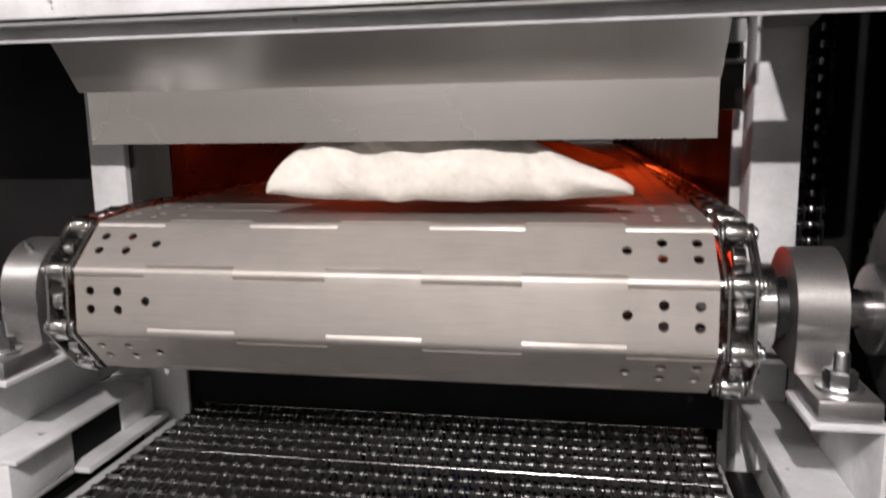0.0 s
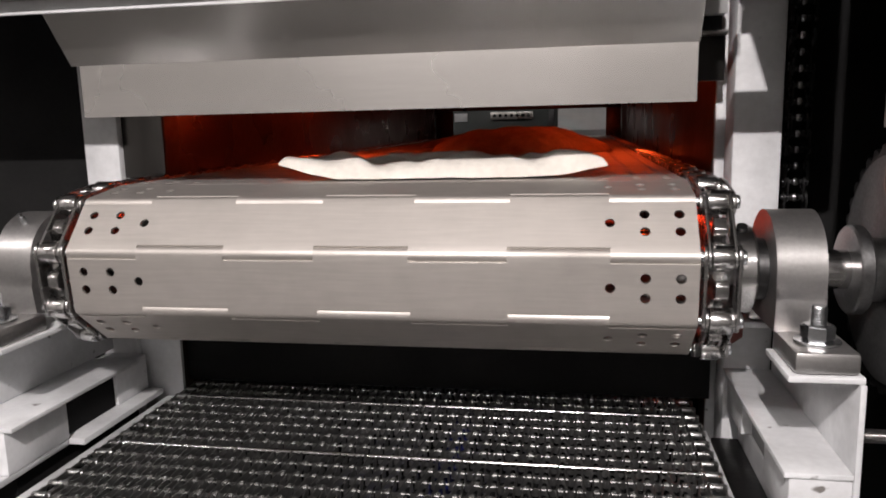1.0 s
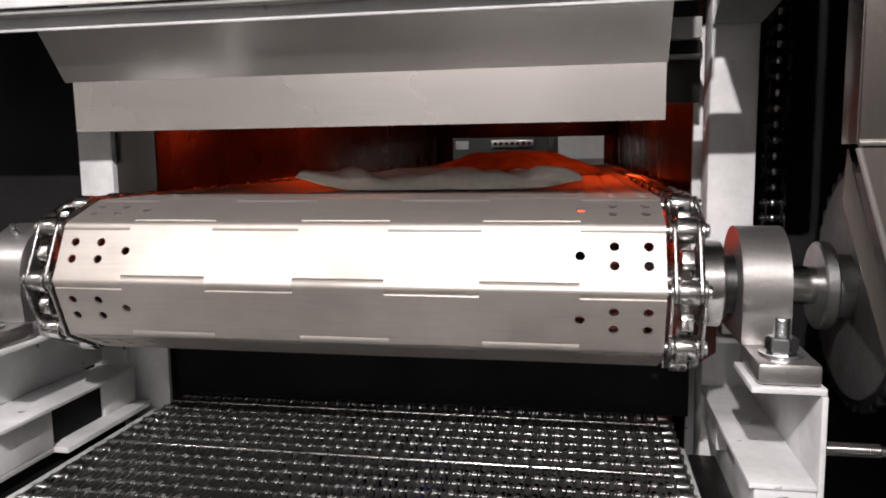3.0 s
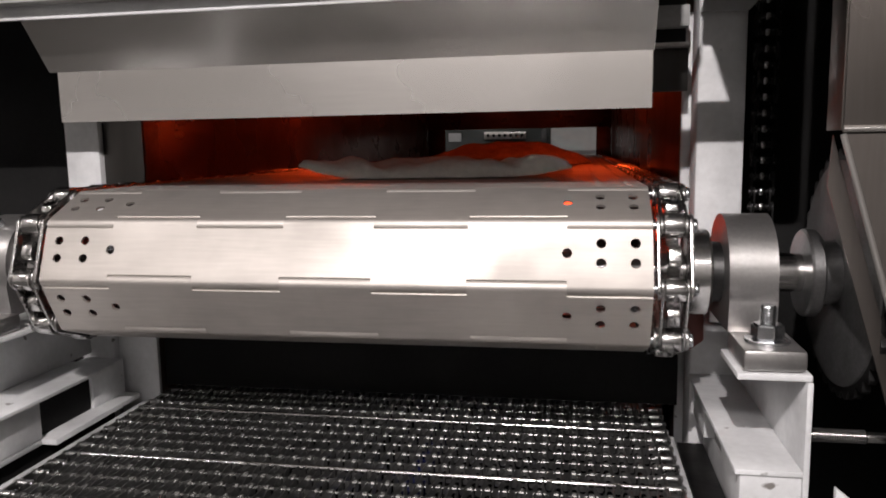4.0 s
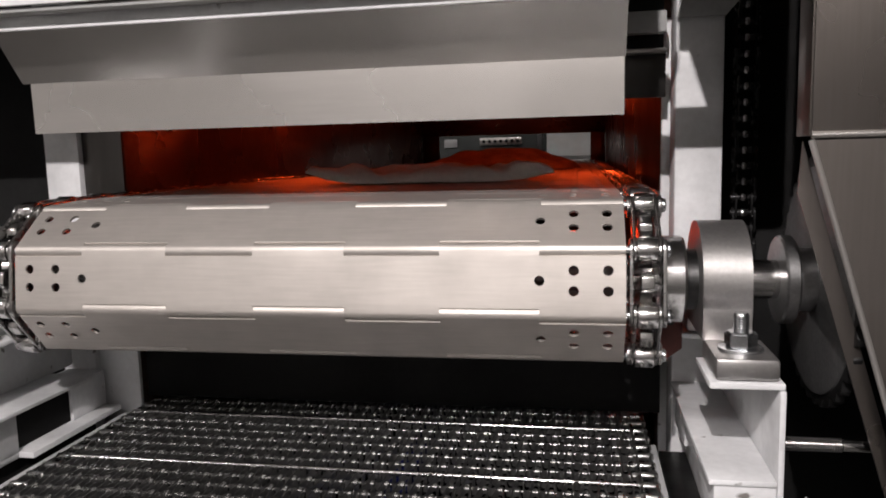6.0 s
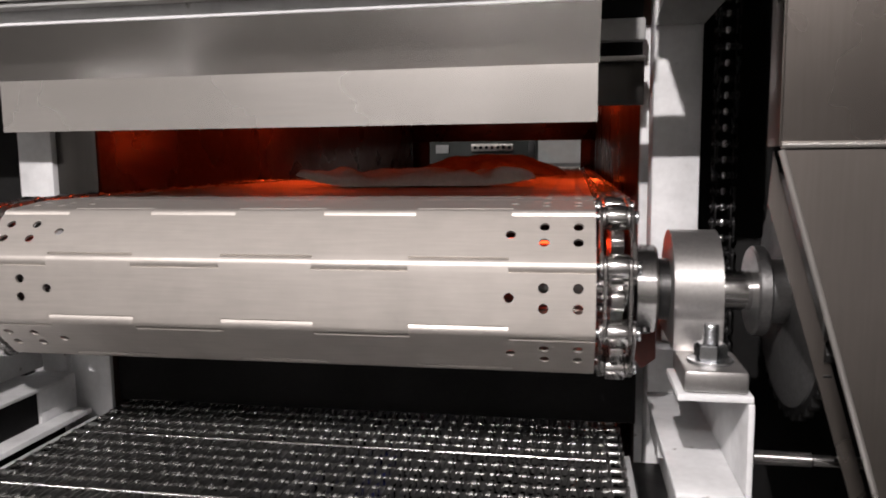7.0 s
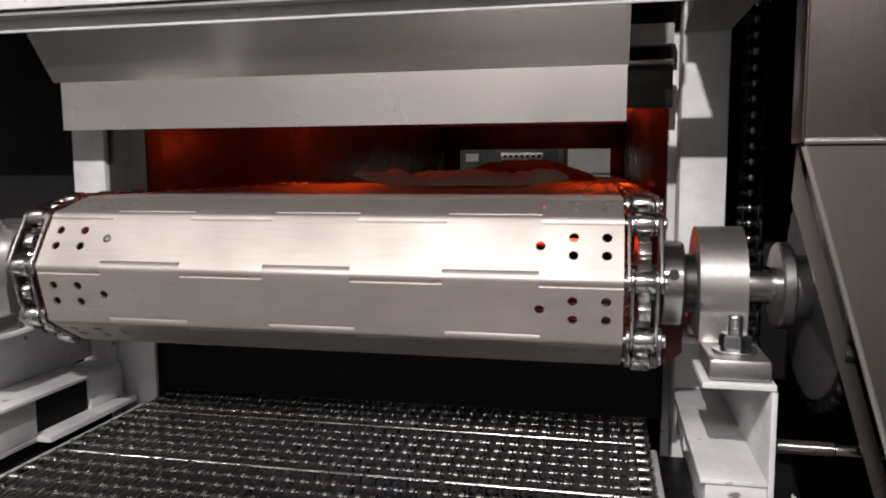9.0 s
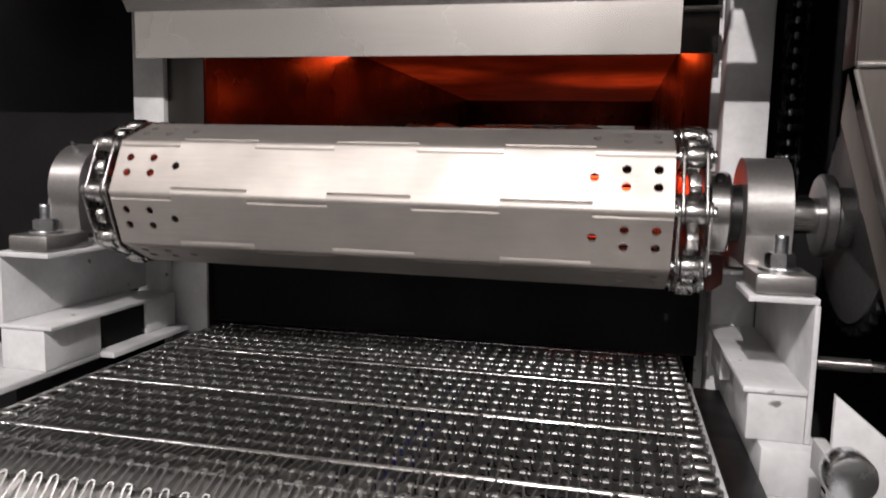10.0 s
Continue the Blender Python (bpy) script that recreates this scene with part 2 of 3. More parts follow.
def prism(points, axis, a0, a1, bevel=0.0, bm=None):
    """A flat outline drawn out along an axis. points: (y, z) for x, (x, z) for y, (x, y) for z."""
    own = bmesh.new()

    def at(u, v, a):
        return {"x": (a, u, v), "y": (u, a, v), "z": (u, v, a)}[axis]
    lo = [own.verts.new(at(u, v, a0)) for u, v in points]
    hi = [own.verts.new(at(u, v, a1)) for u, v in points]
    own.faces.new(lo)
    own.faces.new(hi)
    k = len(points)
    for i in range(k):
        own.faces.new((lo[i], lo[(i + 1) % k], hi[(i + 1) % k], hi[i]))
    if bevel:
        bmesh.ops.bevel(own, geom=own.edges[:], offset=bevel, segments=2, profile=0.5, affect="EDGES")
    return join(own, bm)


def bent_sheet(path, x0, x1, thick=0.002, bm=None):
    """A folded sheet: a polyline in (y, z) with thickness, drawn out along x."""
    left, right = [], []
    for i, (y, z) in enumerate(path):
        a = Vector(path[max(i - 1, 0)])
        c = Vector(path[min(i + 1, len(path) - 1)])
        d = (c - a).normalized()
        nrm = Vector((-d.y, d.x)) * thick / 2
        left.append((y + nrm.x, z + nrm.y))
        right.append((y - nrm.x, z - nrm.y))
    return prism(left + right[::-1], "x", x0, x1, 0.0, bm)


def thing(name, label, category, group="", kind=""):
    return tagged(new(name), label, category, group, kind)


def setting(name, bm, mat, label, category="structure"):
    return tagged(part(name, bm, mat), label, category, "", "structure")


# ---------------------------------------------------------------- hall
setting("floor", box(-4.5, 4.5, -6, 5.5, -1.1, -1.0, 0), FLOORM, "grey concrete floor of the factory hall", "floor")
setting("ceiling", box(-4.5, 4.5, -6, 5.5, 3.4, 3.5, 0), HALLM, "pale grey ceiling of the factory hall", "ceiling")
setting("wall_south", box(-4.5, 4.5, -6.1, -6.0, -1.0, 3.4, 0), HALLM, "pale grey clad hall wall", "wall")
setting("wall_north", box(-4.5, 4.5, 5.5, 5.6, -1.0, 3.4, 0), HALLM, "pale grey clad hall wall", "wall")
setting("wall_west", box(-4.6, -4.5, -6.1, 5.6, -1.0, 3.4, 0), HALLM, "pale grey clad hall wall", "wall")
setting("wall_east", box(4.5, 4.6, -6.1, 5.6, -1.0, 3.4, 0), HALLM, "pale grey clad hall wall", "wall")
for lx, ly, lz, ll, lw, watts in LAMPS:
    lum = thing("hall_luminaire", "white strip luminaire hung from the hall ceiling", "ceiling lamp", "hall luminaires")
    part("housing", box(lx - ll / 2 - 0.02, lx + ll / 2 + 0.02, ly - lw / 2 - 0.02, ly + lw / 2 + 0.02, lz, lz + 0.06, 0.004), WHITE, lum)
    part("diffuser", box(lx - ll / 2, lx + ll / 2, ly - lw / 2, ly + lw / 2, lz - 0.012, lz, 0.002), TUBE, lum, "glowing white diffuser")
    for sx in (-0.4, 0.4):
        part("hanger", rod("z", (lx + sx * ll, ly, (lz + 0.06 + 3.4) / 2), 0.004, 3.4 - lz - 0.06, 8), ZINC, lum)

# ---------------------------------------------------------------- oven body
XL, XR = -0.268, 0.284          # inner width of the tunnel
YF, YB = 0.130, 1.730           # front and back of the tunnel

oven = thing("tunnel_oven", "stainless lined tunnel oven glowing red inside", "oven")
part("side_wall", box(XL - 0.03, XL, YF + 0.003, YB, -0.30, 0.30, 0.001), LINER, oven, "heat tinted steel liner")
part("side_wall", box(XR, XR + 0.03, 0.1765, YB, -0.30, 0.30, 0.001), LINER, oven, "heat tinted steel liner")
part("roof", box(XL - 0.03, XR + 0.03, YF + 0.003, YB, 0.302, 0.33, 0.001), LINER, oven, "heat tinted steel roof")
part("back_header", box(XL, XR, YB - 0.03, YB, 0.150, 0.30, 0.001), LINER, oven)
part("back_sill", box(XL, XR, YB - 0.03, YB, -0.30, 0.050, 0.001), LINER, oven)
part("back_post", box(XL + 0.001, -0.214, YB - 0.04, YB - 0.031, 0.052, 0.150, 0.001), DARK, oven)
part("back_post", box(0.240, XR - 0.001, YB - 0.04, YB - 0.031, 0.052, 0.150, 0.001), LINER, oven)
part("floor_pan", box(XL, XR, YF + 0.04, YB, -0.302, -0.28, 0.001), DARK, oven)
part("front_header", box(XL + 0.0015, XR, YF, YF + 0.003, 0.147, 0.189, 0.0008), SHADED_JAMB, oven, "header above the mouth, coloured dark for shade")
part("header_lip", box(XL, XR, YF - 0.012, YF, 0.186, 0.190, 0.0008), SHEET, oven, "bright folded lip")
part("front_bar", box(XL, XR, YF - 0.004, YF + 0.012, 0.205, 0.224, 0.001), GREYP, oven)
part("jamb", box(-0.3130, XL + 0.001, YF - 0.003, YF + 0.0025, -0.060, 0.224, 0.0006), SHADED_JAMB, oven, "upper jamb plate, coloured dark for shade")
part("lower_jamb", box(-0.3130, XL + 0.001, YF - 0.003, YF + 0.0025, -0.200, -0.0605, 0.0006), WHITE, oven, "white painted lower jamb plate")
part("front_bulkhead", box(XL, XR, YF + 0.020, YF + 0.024, 0.160, 0.300, 0.0005), BLACK, oven)
part("inner_roof", box(XL, XR, 0.155, YB - 0.04, 0.2600, 0.2630, 0.0006), LINER, oven, "heat tinted inner roof")
burner = thing("gas_burner", "dull red glowing radiant burner sheet above the plates", "burner", "oven burners")
part("body", box(XL + 0.004, XR - 0.004, 0.158, 1.685, 0.226, 0.2595, 0.002), DARK, burner)
part("grid", box(XL + 0.0005, XR - 0.0005, 0.158, 1.685, 0.2215, 0.2257, 0.0005), GLOW, burner, "dull red sheet with two orange hot zones")
burner = thing("upper_gas_burner", "burner bar across the oven, glowing orange at both ends", "burner", "oven burners")
part("bar", box(XL + 0.006, XR - 0.006, 0.545, 0.630, 0.2160, 0.2192, 0.0015, 2), BAR, burner)
for bx in (-0.16, 0.0, 0.16):
    part("hanger", box(bx - 0.006, bx + 0.006, 0.600, 0.612, 0.2192, 0.2213, 0.0006), DARK, burner)
for by in (0.26, 0.62, 1.0):
    burner = thing("lower_gas_burner", "red hot gas burner tube between the plate runs", "burner", "oven burners")
    part("tube", rod("x", (0.0, by, -0.008), 0.012, 0.44, 16), DARK, burner)
    part("flame_slot", box(0.06, 0.22, by - 0.004, by + 0.004, 0.0045, 0.010, 0.001), HOT, burner, "glowing orange slot")

# posts and fascia
setting("post_right", box(0.2915, 0.3335, 0.122, 0.160, -1.0, 0.40, 0.002), WHITE, "white painted steel post beside the oven mouth", "post")
setting("post_flange_right", box(0.2845, 0.2985, 0.1700, 0.1760, -0.26, 0.224, 0.001), WHITE, "white painted steel flange strip", "post")
setting("post_left", box(-0.353, -0.3135, 0.120, 0.160, -1.0, 0.40, 0.002), WHITE, "white painted steel post beside the oven mouth", "post")
fascia = thing("oven_fascia", "white enamelled fascia beam over the oven mouth", "oven fascia")
part("face", box(-0.75, 0.336, -0.092, -0.088, 0.2165, 0.2360, 0.001), WHITE, fascia)
part("top_flange", box(-0.75, 0.336, -0.0875, -0.075, 0.2320, 0.2360, 0.0008), WHITE, fascia)
part("rear_lip", box(-0.75, 0.336, -0.072, -0.069, 0.2025, 0.216, 0.0006), WHITE, fascia)
part("spacer", box(-0.75, 0.336, -0.0875, -0.0725, 0.2125, 0.2160, 0.0006), GREYP, fascia)
part("gusset", prism([(0.2915, 0.2150), (0.3330, 0.2150), (0.3620, 0.2480), (0.3620, 0.2700), (0.2985, 0.2700), (0.2985, 0.2380)], "y", 0.115, 0.1195), GREYP, fascia)

hood = thing("visor_hood", "brushed stainless visor hood with a turned-down lip", "hood")
part("visor", bent_sheet([(-0.055, 0.2145), (-0.0195, 0.1685)], -0.258, 0.2395, 0.002), VISOR, hood, "sloping brushed visor")
part("lip", bent_sheet([(-0.0195, 0.168), (-0.0190, 0.1262)], -0.2505, 0.2385, 0.002), SHEET, hood, "vertical lower lip catching the light")
part("top_flange", box(-0.258, 0.2395, -0.0685, -0.054, 0.2145, 0.2165, 0.0004), SHEET, hood)

# added out of view: blocks the key lamp to pattern posts and flange
canopy = thing("oven_canopy", "unseen white panel above the fascia, cut to shadow the posts", "canopy")
part("face", box(-0.75, 0.2430, -0.092, -0.088, 0.2365, 0.60, 0.001), WHITE, canopy)
part("stay", box(0.2432, 0.2573, -0.092, -0.088, 0.2690, 0.2843, 0.0008), WHITE, canopy)
part("infill", box(0.2432, 0.2573, -0.092, -0.088, 0.3300, 0.60, 0.0008), WHITE, canopy)
part("corner_panel", box(0.2575, 0.336, -0.092, -0.088, 0.2845, 0.60, 0.001), WHITE, canopy)
part("brace_plate", prism([(0.2645, 0.2840), (0.336, 0.2840), (0.336, 0.2365), (0.2805, 0.2365)], "y", -0.092, -0.088), WHITE, canopy)
part("roof", box(-0.75, 0.70, -0.088, 0.32, 0.600, 0.604, 0.001), WHITE, canopy)

# black enclosure around the mouth
# left panel is black in place of a dim, unlit interior
setting("panel_left", box(-1.2, -0.3545, 0.150, 0.170, -1.0, 0.60, 0.001), BLACK, "black panel standing for the dim interior beside the mouth", "panel")
setting("panel_right", box(0.335, 1.2, 0.300, 0.320, -1.0, 0.60, 0.001), BLACK, "black recessed back panel of the drive bay", "panel")
setting("panel_drive_bay", box(0.700, 0.720, -0.10, 0.300, -1.0, 0.60, 0.001), BLACK, "black side panel of the drive bay", "panel")
# two near-black sheets added to stand for shade under drum and oven
setting("baffle", box(XL + 0.002, XR - 0.001, 0.1405, 0.1435, -0.158, -0.070, 0.0005), BLACK, "near-black sheet added for the shade behind the drum", "panel")
setting("mouth_back", box(XL, XR, 0.75, 0.76, -0.27, -0.075, 0.0005), BLACK, "near-black sheet added for the shade below the oven", "panel")

# ---------------------------------------------------------------- slat conveyor
PITCH = 0.04656
RP = PITCH / 2 / math.sin(math.pi / 8)      # pin circle of the eight-sided drum
FACE = 0.0058                               # plate face above the pins
X0, X1 = -0.2490, 0.2380
HOLES = ((0.1772, 0.0013), (0.2016, 0.0087), (0.2258, 0.0087), (0.2016, -0.0060), (0.2258, -0.0060),
         (-0.2358, 0.0087), (-0.2122, 0.0087), (-0.2358, -0.0060), (-0.2122, -0.0060), (-0.1886, 0.0013))
CUTS = [X0] + [-0.1884 + 0.0731 * i for i in range(6)] + [X1]


def plate_sheet():
    bm = bmesh.new()
    # flat middle with punched holes
    yb = 0.0162
    loops = [[(c, -yb) for c in CUTS] + [(c, yb) for c in CUTS[::-1]]]
    for hx, hy in HOLES:
        loops.append([(hx + 0.0037 * math.cos(a * math.pi / 8), hy + 0.0037 * math.sin(a * math.pi / 8)) for a in range(16)])
    edges = []
    for lp in loops:
        vs = [bm.verts.new((u, v, FACE - 0.002)) for u, v in lp]
        edges += [bm.edges.new((vs[i], vs[(i + 1) % len(vs)])) for i in range(len(vs))]
    bmesh.ops.triangle_fill(bm, use_beauty=True, use_dissolve=False, edges=edges)
    got = bmesh.ops.extrude_face_region(bm, geom=bm.faces[:])
    bmesh.ops.translate(bm, vec=(0, 0, 0.002), verts=[g for g in got["geom"] if isinstance(g, bmesh.types.BMVert)])
    # tabs: rolled knuckles in turn with short edges
    for i in range(7):
        a, b = CUTS[i], CUTS[i + 1]
        for side in (-1, 1):
            rolled = (i % 2 == 0) if side < 0 else (i % 2 == 1)
            if rolled:
                out = [(yb, FACE)]
                inn = [(yb, FACE - 0.002)]
                for k in range(9):
                    g = radians(90 - k * 11)
                    out.append((PITCH / 2 + FACE * math.cos(g), FACE * math.sin(g)))
                    inn.append((PITCH / 2 + (FACE - 0.002) * math.cos(g), (FACE - 0.002) * math.sin(g)))
            else:
                e = PITCH / 2 - 0.0037
                out = [(yb, FACE), (e - 0.0005, FACE), (e, FACE - 0.0005)]
                inn = [(yb, FACE - 0.002), (e, FACE - 0.002)]
            prism([(side * u, v) for u, v in out + inn[::-1]], "x", a, b, 0.0, bm)
    bmesh.ops.remove_doubles(bm, verts=bm.verts, dist=1e-6)
    return bm


def link_plate(x0, x1):
    pts = []
    for s in (1, -1):
        for k in range(9):
            g = radians(-90 + k * 22.5) if s > 0 else radians(90 + k * 22.5)
            pts.append((s * PITCH / 2 + 0.0085 * math.cos(g), 0.0085 * math.sin(g) - 0.001))
    return prism(pts, "x", x0, x1, 0.0005)


def build_unit(inner):
    unit = thing("conveyor_plate", "brushed stainless conveyor plate with punched corner holes", "conveyor plate", "conveyor plates")
    part("plate_sheet", plate_sheet(), PLATE, unit)
    for side in (1, -1):
        def fx(u):
            return u if side > 0 else -0.011 - u
        for u0, u1 in (((0.2432, 0.2454), (0.2605, 0.2628)) if inner else ((0.2405, 0.2429), (0.2632, 0.2658))):
            a, b = sorted((fx(u0), fx(u1)))
            part("link_plate", link_plate(a, b), LINK, unit)
        bm = rod("x", (fx(0.2530), -PITCH / 2, 0), 0.0095, 0.0146, 28, 0.0012)
        part("roller", bm, STEEL, unit, "polished chain roller")
        bm = rod("x", (fx(0.2530), -PITCH / 2, 0), 0.0036, 0.031, 16, 0.0006)
        rod("x", (fx(0.2675), -PITCH / 2, 0), 0.0052, 0.003, 16, 0.0008, None, bm)
        part("pin", bm, ZINC, unit)
    part("hinge_rod", rod("x", (-0.0055, -PITCH / 2, 0), 0.0022, 0.46, 10), STEEL, unit)
    return unit


PLATES = {}
FIRST, LAST = -24, 38
masters = {0: build_unit(False), 1: build_unit(True)}
for j in range(FIRST, LAST + 1):
    PLATES[j] = masters[j % 2] if j in (0, 1) else copy_thing(masters[j % 2], Matrix.Identity(4))

# rotating shaft with sprockets and hubs
shaft = thing("drive_shaft", "turned steel drive shaft with chain sprockets and hubs", "shaft")
part("shaft_bar", lathe("x", [(0.0125, -0.345), (0.0145, -0.343), (0.0145, 0.288), (0.0140, 0.2885), (0.0148, 0.335), (0.0148, 0.43), (0.013, 0.432)]), STEEL, shaft)
for cx in (0.2530, -0.264):
    pts = []
    for k in range(8):
        base = math.pi / 4 * k + math.pi / 8
        for da, r in ((-0.20, 0.046), (-0.13, 0.060), (-0.07, 0.0635), (0.07, 0.0635), (0.13, 0.060), (0.20, 0.046)):
            pts.append((r * math.cos(base + da), r * math.sin(base + da)))
    part("sprocket", prism(pts, "x", cx - 0.0045, cx + 0.0045, 0.0008), STEEL, shaft, "eight-toothed chain sprocket")
for a, b in ((0.2665, 0.284), (-0.295, -0.2775)):
    bm = lathe("x", [(0.030, a), (0.0338, a + 0.002), (0.0338, b - 0.002), (0.032, b)])
    hub = part("hub", bm, STEEL, shaft, "machined hub collar")
    part("set_screw", rod("y", ((a + b) / 2, -0.0335, 0.006), 0.004, 0.004, 12), DARK, hub)
bm = lathe("x", [(0.0150, 0.352), (0.032, 0.3525), (0.0335, 0.354), (0.0335, 0.361), (0.032, 0.3625), (0.024, 0.363), (0.024, 0.400), (0.0150, 0.401)])
part("coupling", bm, GUN, shaft, "dull steel hub of the chain wheel")
pts = []
for k in range(36):
    g = 2 * math.pi * k / 36
    for da, r in ((-0.075, 0.088), (-0.03, 0.0945), (0.03, 0.0945), (0.075, 0.088)):
        pts.append((r * math.cos(g + da), r * math.sin(g + da)))
wheel = part("chain_wheel", prism(pts, "x", 0.3800, 0.3860, 0.0008), DARK, shaft, "dark toothed chain wheel")
part("wheel_disc", lathe("x", [(0.022, 0.3760), (0.080, 0.3772), (0.0850, 0.3785), (0.0855, 0.3805), (0.022, 0.3806)], 56), WHEEL, wheel, "dull grey turned disc")


def pillow_block(mirror):
    blk = thing("pillow_block", "silver painted cast pillow block bearing bolted to its pedestal", "bearing", "bearings")
    cx = 0.3098 if not mirror else -0.3150
    w = 0.0168
    # housing arch
    pts = [(0.046, -0.040)]
    for k in range(25):
        g = radians(-18 + k * 9)
        pts.append((0.0445 * math.cos(g), 0.0445 * math.sin(g) + 0.001))
    pts.append((-0.046, -0.040))
    bm = prism(pts, "x", cx - w, cx + w, 0.003)
    part("housing", bm, CAST, blk)
    for s in (-1, 1):
        foot = box(cx - 0.0165, cx + 0.0240, min(s * 0.040, s * 0.096), max(s * 0.040, s * 0.096), -0.0515, -0.0365, 0.003, 2)
        part("foot", foot, CAST, blk)
        part("washer", rod("z", (cx + 0.0035, s * 0.072, -0.0352), 0.0150, 0.0024, 32, 0.0006), ZINC, blk)
        bm = bmesh.new()
        bmesh.ops.create_cone(bm, cap_ends=True, segments=6, radius1=0.0108, radius2=0.0108, depth=0.0105,
                              matrix=Matrix.Translation((cx + 0.0035, s * 0.072, -0.0287)) @ pose(0, 0, 0, 0, 0, 12))
        bmesh.ops.bevel(bm, geom=[e for e in bm.edges if any(len(f.verts) > 4 for f in e.link_faces)], offset=0.0012, segments=2, affect="EDGES")
        part("nut", bm, ZINC, blk, "zinc plated hex nut")
        prof = [(0.0050, -0.026)]
        z = -0.0235
        while z < -0.0115:
            prof += [(0.0056, z), (0.0048, z + 0.0009)]
            z += 0.0018
        prof += [(0.0046, -0.0105)]
        bm = lathe("z", prof, 20)
        bmesh.ops.translate(bm, vec=(cx + 0.0035, s * 0.072, 0), verts=bm.verts)
        part("stud", bm, ZINC, blk, "threaded stud")
    inner = cx - w - 0.004 if not mirror else cx + w + 0.004
    part("bearing_insert", rod("x", ((cx + inner) / 2, 0, 0), 0.0235, w + 0.014, 32, 0.002), DARK, blk, "dark bearing insert")
    if mirror:
        bm = rod("z", (0, 0, 0.0475), 0.0028, 0.009, 10, 0.0006)
        rod("z", (0, 0, 0.0535), 0.0018, 0.005, 10, 0.0004, None, bm)
        bmesh.ops.transform(bm, matrix=pose(cx, 0, 0, 32), verts=bm.verts)
        part("grease_nipple", bm, ZINC, blk)
    return blk


pillow_block(False)
pillow_block(True)

# ---------------------------------------------------------------- pedestals
ped = thing("pedestal", "white enamelled welded steel pedestal under the bearing", "pedestal", "pedestals")
part("top_plate", box(0.2895, 0.3365, -0.0975, -0.036, -0.0565, -0.052, 0.0008), WHITE, ped)
part("top_plate", box(0.2895, 0.3365, 0.036, 0.098, -0.0565, -0.052, 0.0008), WHITE, ped)
part("web", box(0.3330, 0.3370, -0.0985, 0.118, -0.157, -0.057, 0.0008), WHITE, ped)
part("shelf", box(0.2898, 0.3328, -0.0990, 0.118, -0.1220, -0.1180, 0.0008), WHITE, ped, "worn white shelf")
part("front_box", box(0.2935, 0.3328, -0.0970, -0.0300, -0.1572, -0.1222, 0.0008), WHITE, ped)
part("rear_box", box(0.2950, 0.3328, 0.0550, 0.117, -0.1572, -0.1222, 0.0008), WHITE, ped)
# grey of this filler imitates shading inside the slot
part("slot_back", box(0.3040, 0.3328, -0.0295, 0.0545, -0.1572, -0.1222, 0.0004), GREYP, ped, "slot filler in shade grey")
part("base", box(0.3020, 0.3430, -0.112, 0.100, -0.1922, -0.1575, 0.001), WHITE, ped)

pedl = thing("pedestal", "white enamelled welded steel pedestal with a dark slot", "pedestal", "pedestals")
part("top_plate", box(-0.3430, -0.2890, -0.0975, 0.098, -0.0565, -0.052, 0.0008), WHITE, pedl)
part("web", box(-0.3450, -0.3400, -0.096, 0.118, -0.118, -0.057, 0.0008), WHITE, pedl)
part("shelf", box(-0.3450, -0.2900, -0.096, 0.085, -0.122, -0.1182, 0.0008), WHITE, pedl)
part("front_box", box(-0.3450, -0.2990, -0.094, -0.018, -0.160, -0.1222, 0.0008), WHITE, pedl)
part("rear_box", box(-0.3450, -0.3020, 0.062, 0.117, -0.160, -0.1222, 0.0008), WHITE, pedl)
# black of this filler imitates the dark inside the slot
part("slot_back", box(-0.3450, -0.3050, -0.0175, 0.0615, -0.160, -0.1222, 0.0004), BLACK, pedl, "slot filler in shade black")
part("base", box(-0.4200, -0.2995, -0.160, -0.0185, -0.166, -0.1602, 0.0008), WHITE, pedl)
part("inner_base", box(-0.3480, -0.2850, -0.0180, 0.117, -0.166, -0.1602, 0.0008), WHITE, pedl)
part("leg", box(-0.3450, -0.3050, -0.080, 0.100, -1.0, -0.1665, 0.0008), BLACK, pedl)

rail = thing("belt_side_rail", "white painted side rail along the mesh belt", "rail", "belt rails")
part("bar", box(-0.2860, -0.2655, -0.34, 0.126, -0.186, -0.1720, 0.001), WHITE, rail)
part("foot", box(-0.2860, -0.2780, -0.34, 0.126, -1.0, -0.1865, 0.001), BLACK, rail)
rail = thing("belt_side_rail", "white painted side rail along the mesh belt", "rail", "belt rails")
part("bar", box(0.2705, 0.2765, -0.34, 0.110, -0.30, -0.1785, 0.001), WHITE, rail)
part("strip", box(0.2775, 0.3015, -0.34, 0.095, -0.1922, -0.1780, 0.001), DARK, rail, "dark oily strip")
part("ledge", box(0.2770, 0.3500, -0.34, 0.095, -0.2200, -0.1925, 0.001), WHITE, rail)
part("leg", box(0.2800, 0.3400, -0.30, -0.24, -1.0, -0.2205, 0.001), WHITE, rail)

tie = thing("tension_rod", "threaded steel tension rod with a lock nut", "rod")
prof = [(0.0045, 0.338), (0.0045, 0.345)]
for k in range(24):
    prof += [(0.0052, 0.346 + k * 0.0016), (0.0044, 0.3468 + k * 0.0016)]
prof += [(0.0045, 0.386), (0.0045, 0.62)]
bm = lathe("x", prof, 16)
bmesh.ops.translate(bm, vec=(0, -0.060, -0.106), verts=bm.verts)
part("bar", bm, STEEL, tie)
part("lock_nut", rod("x", (0.341, -0.060, -0.106), 0.0095, 0.007, 6, 0.0008), DARK, tie)

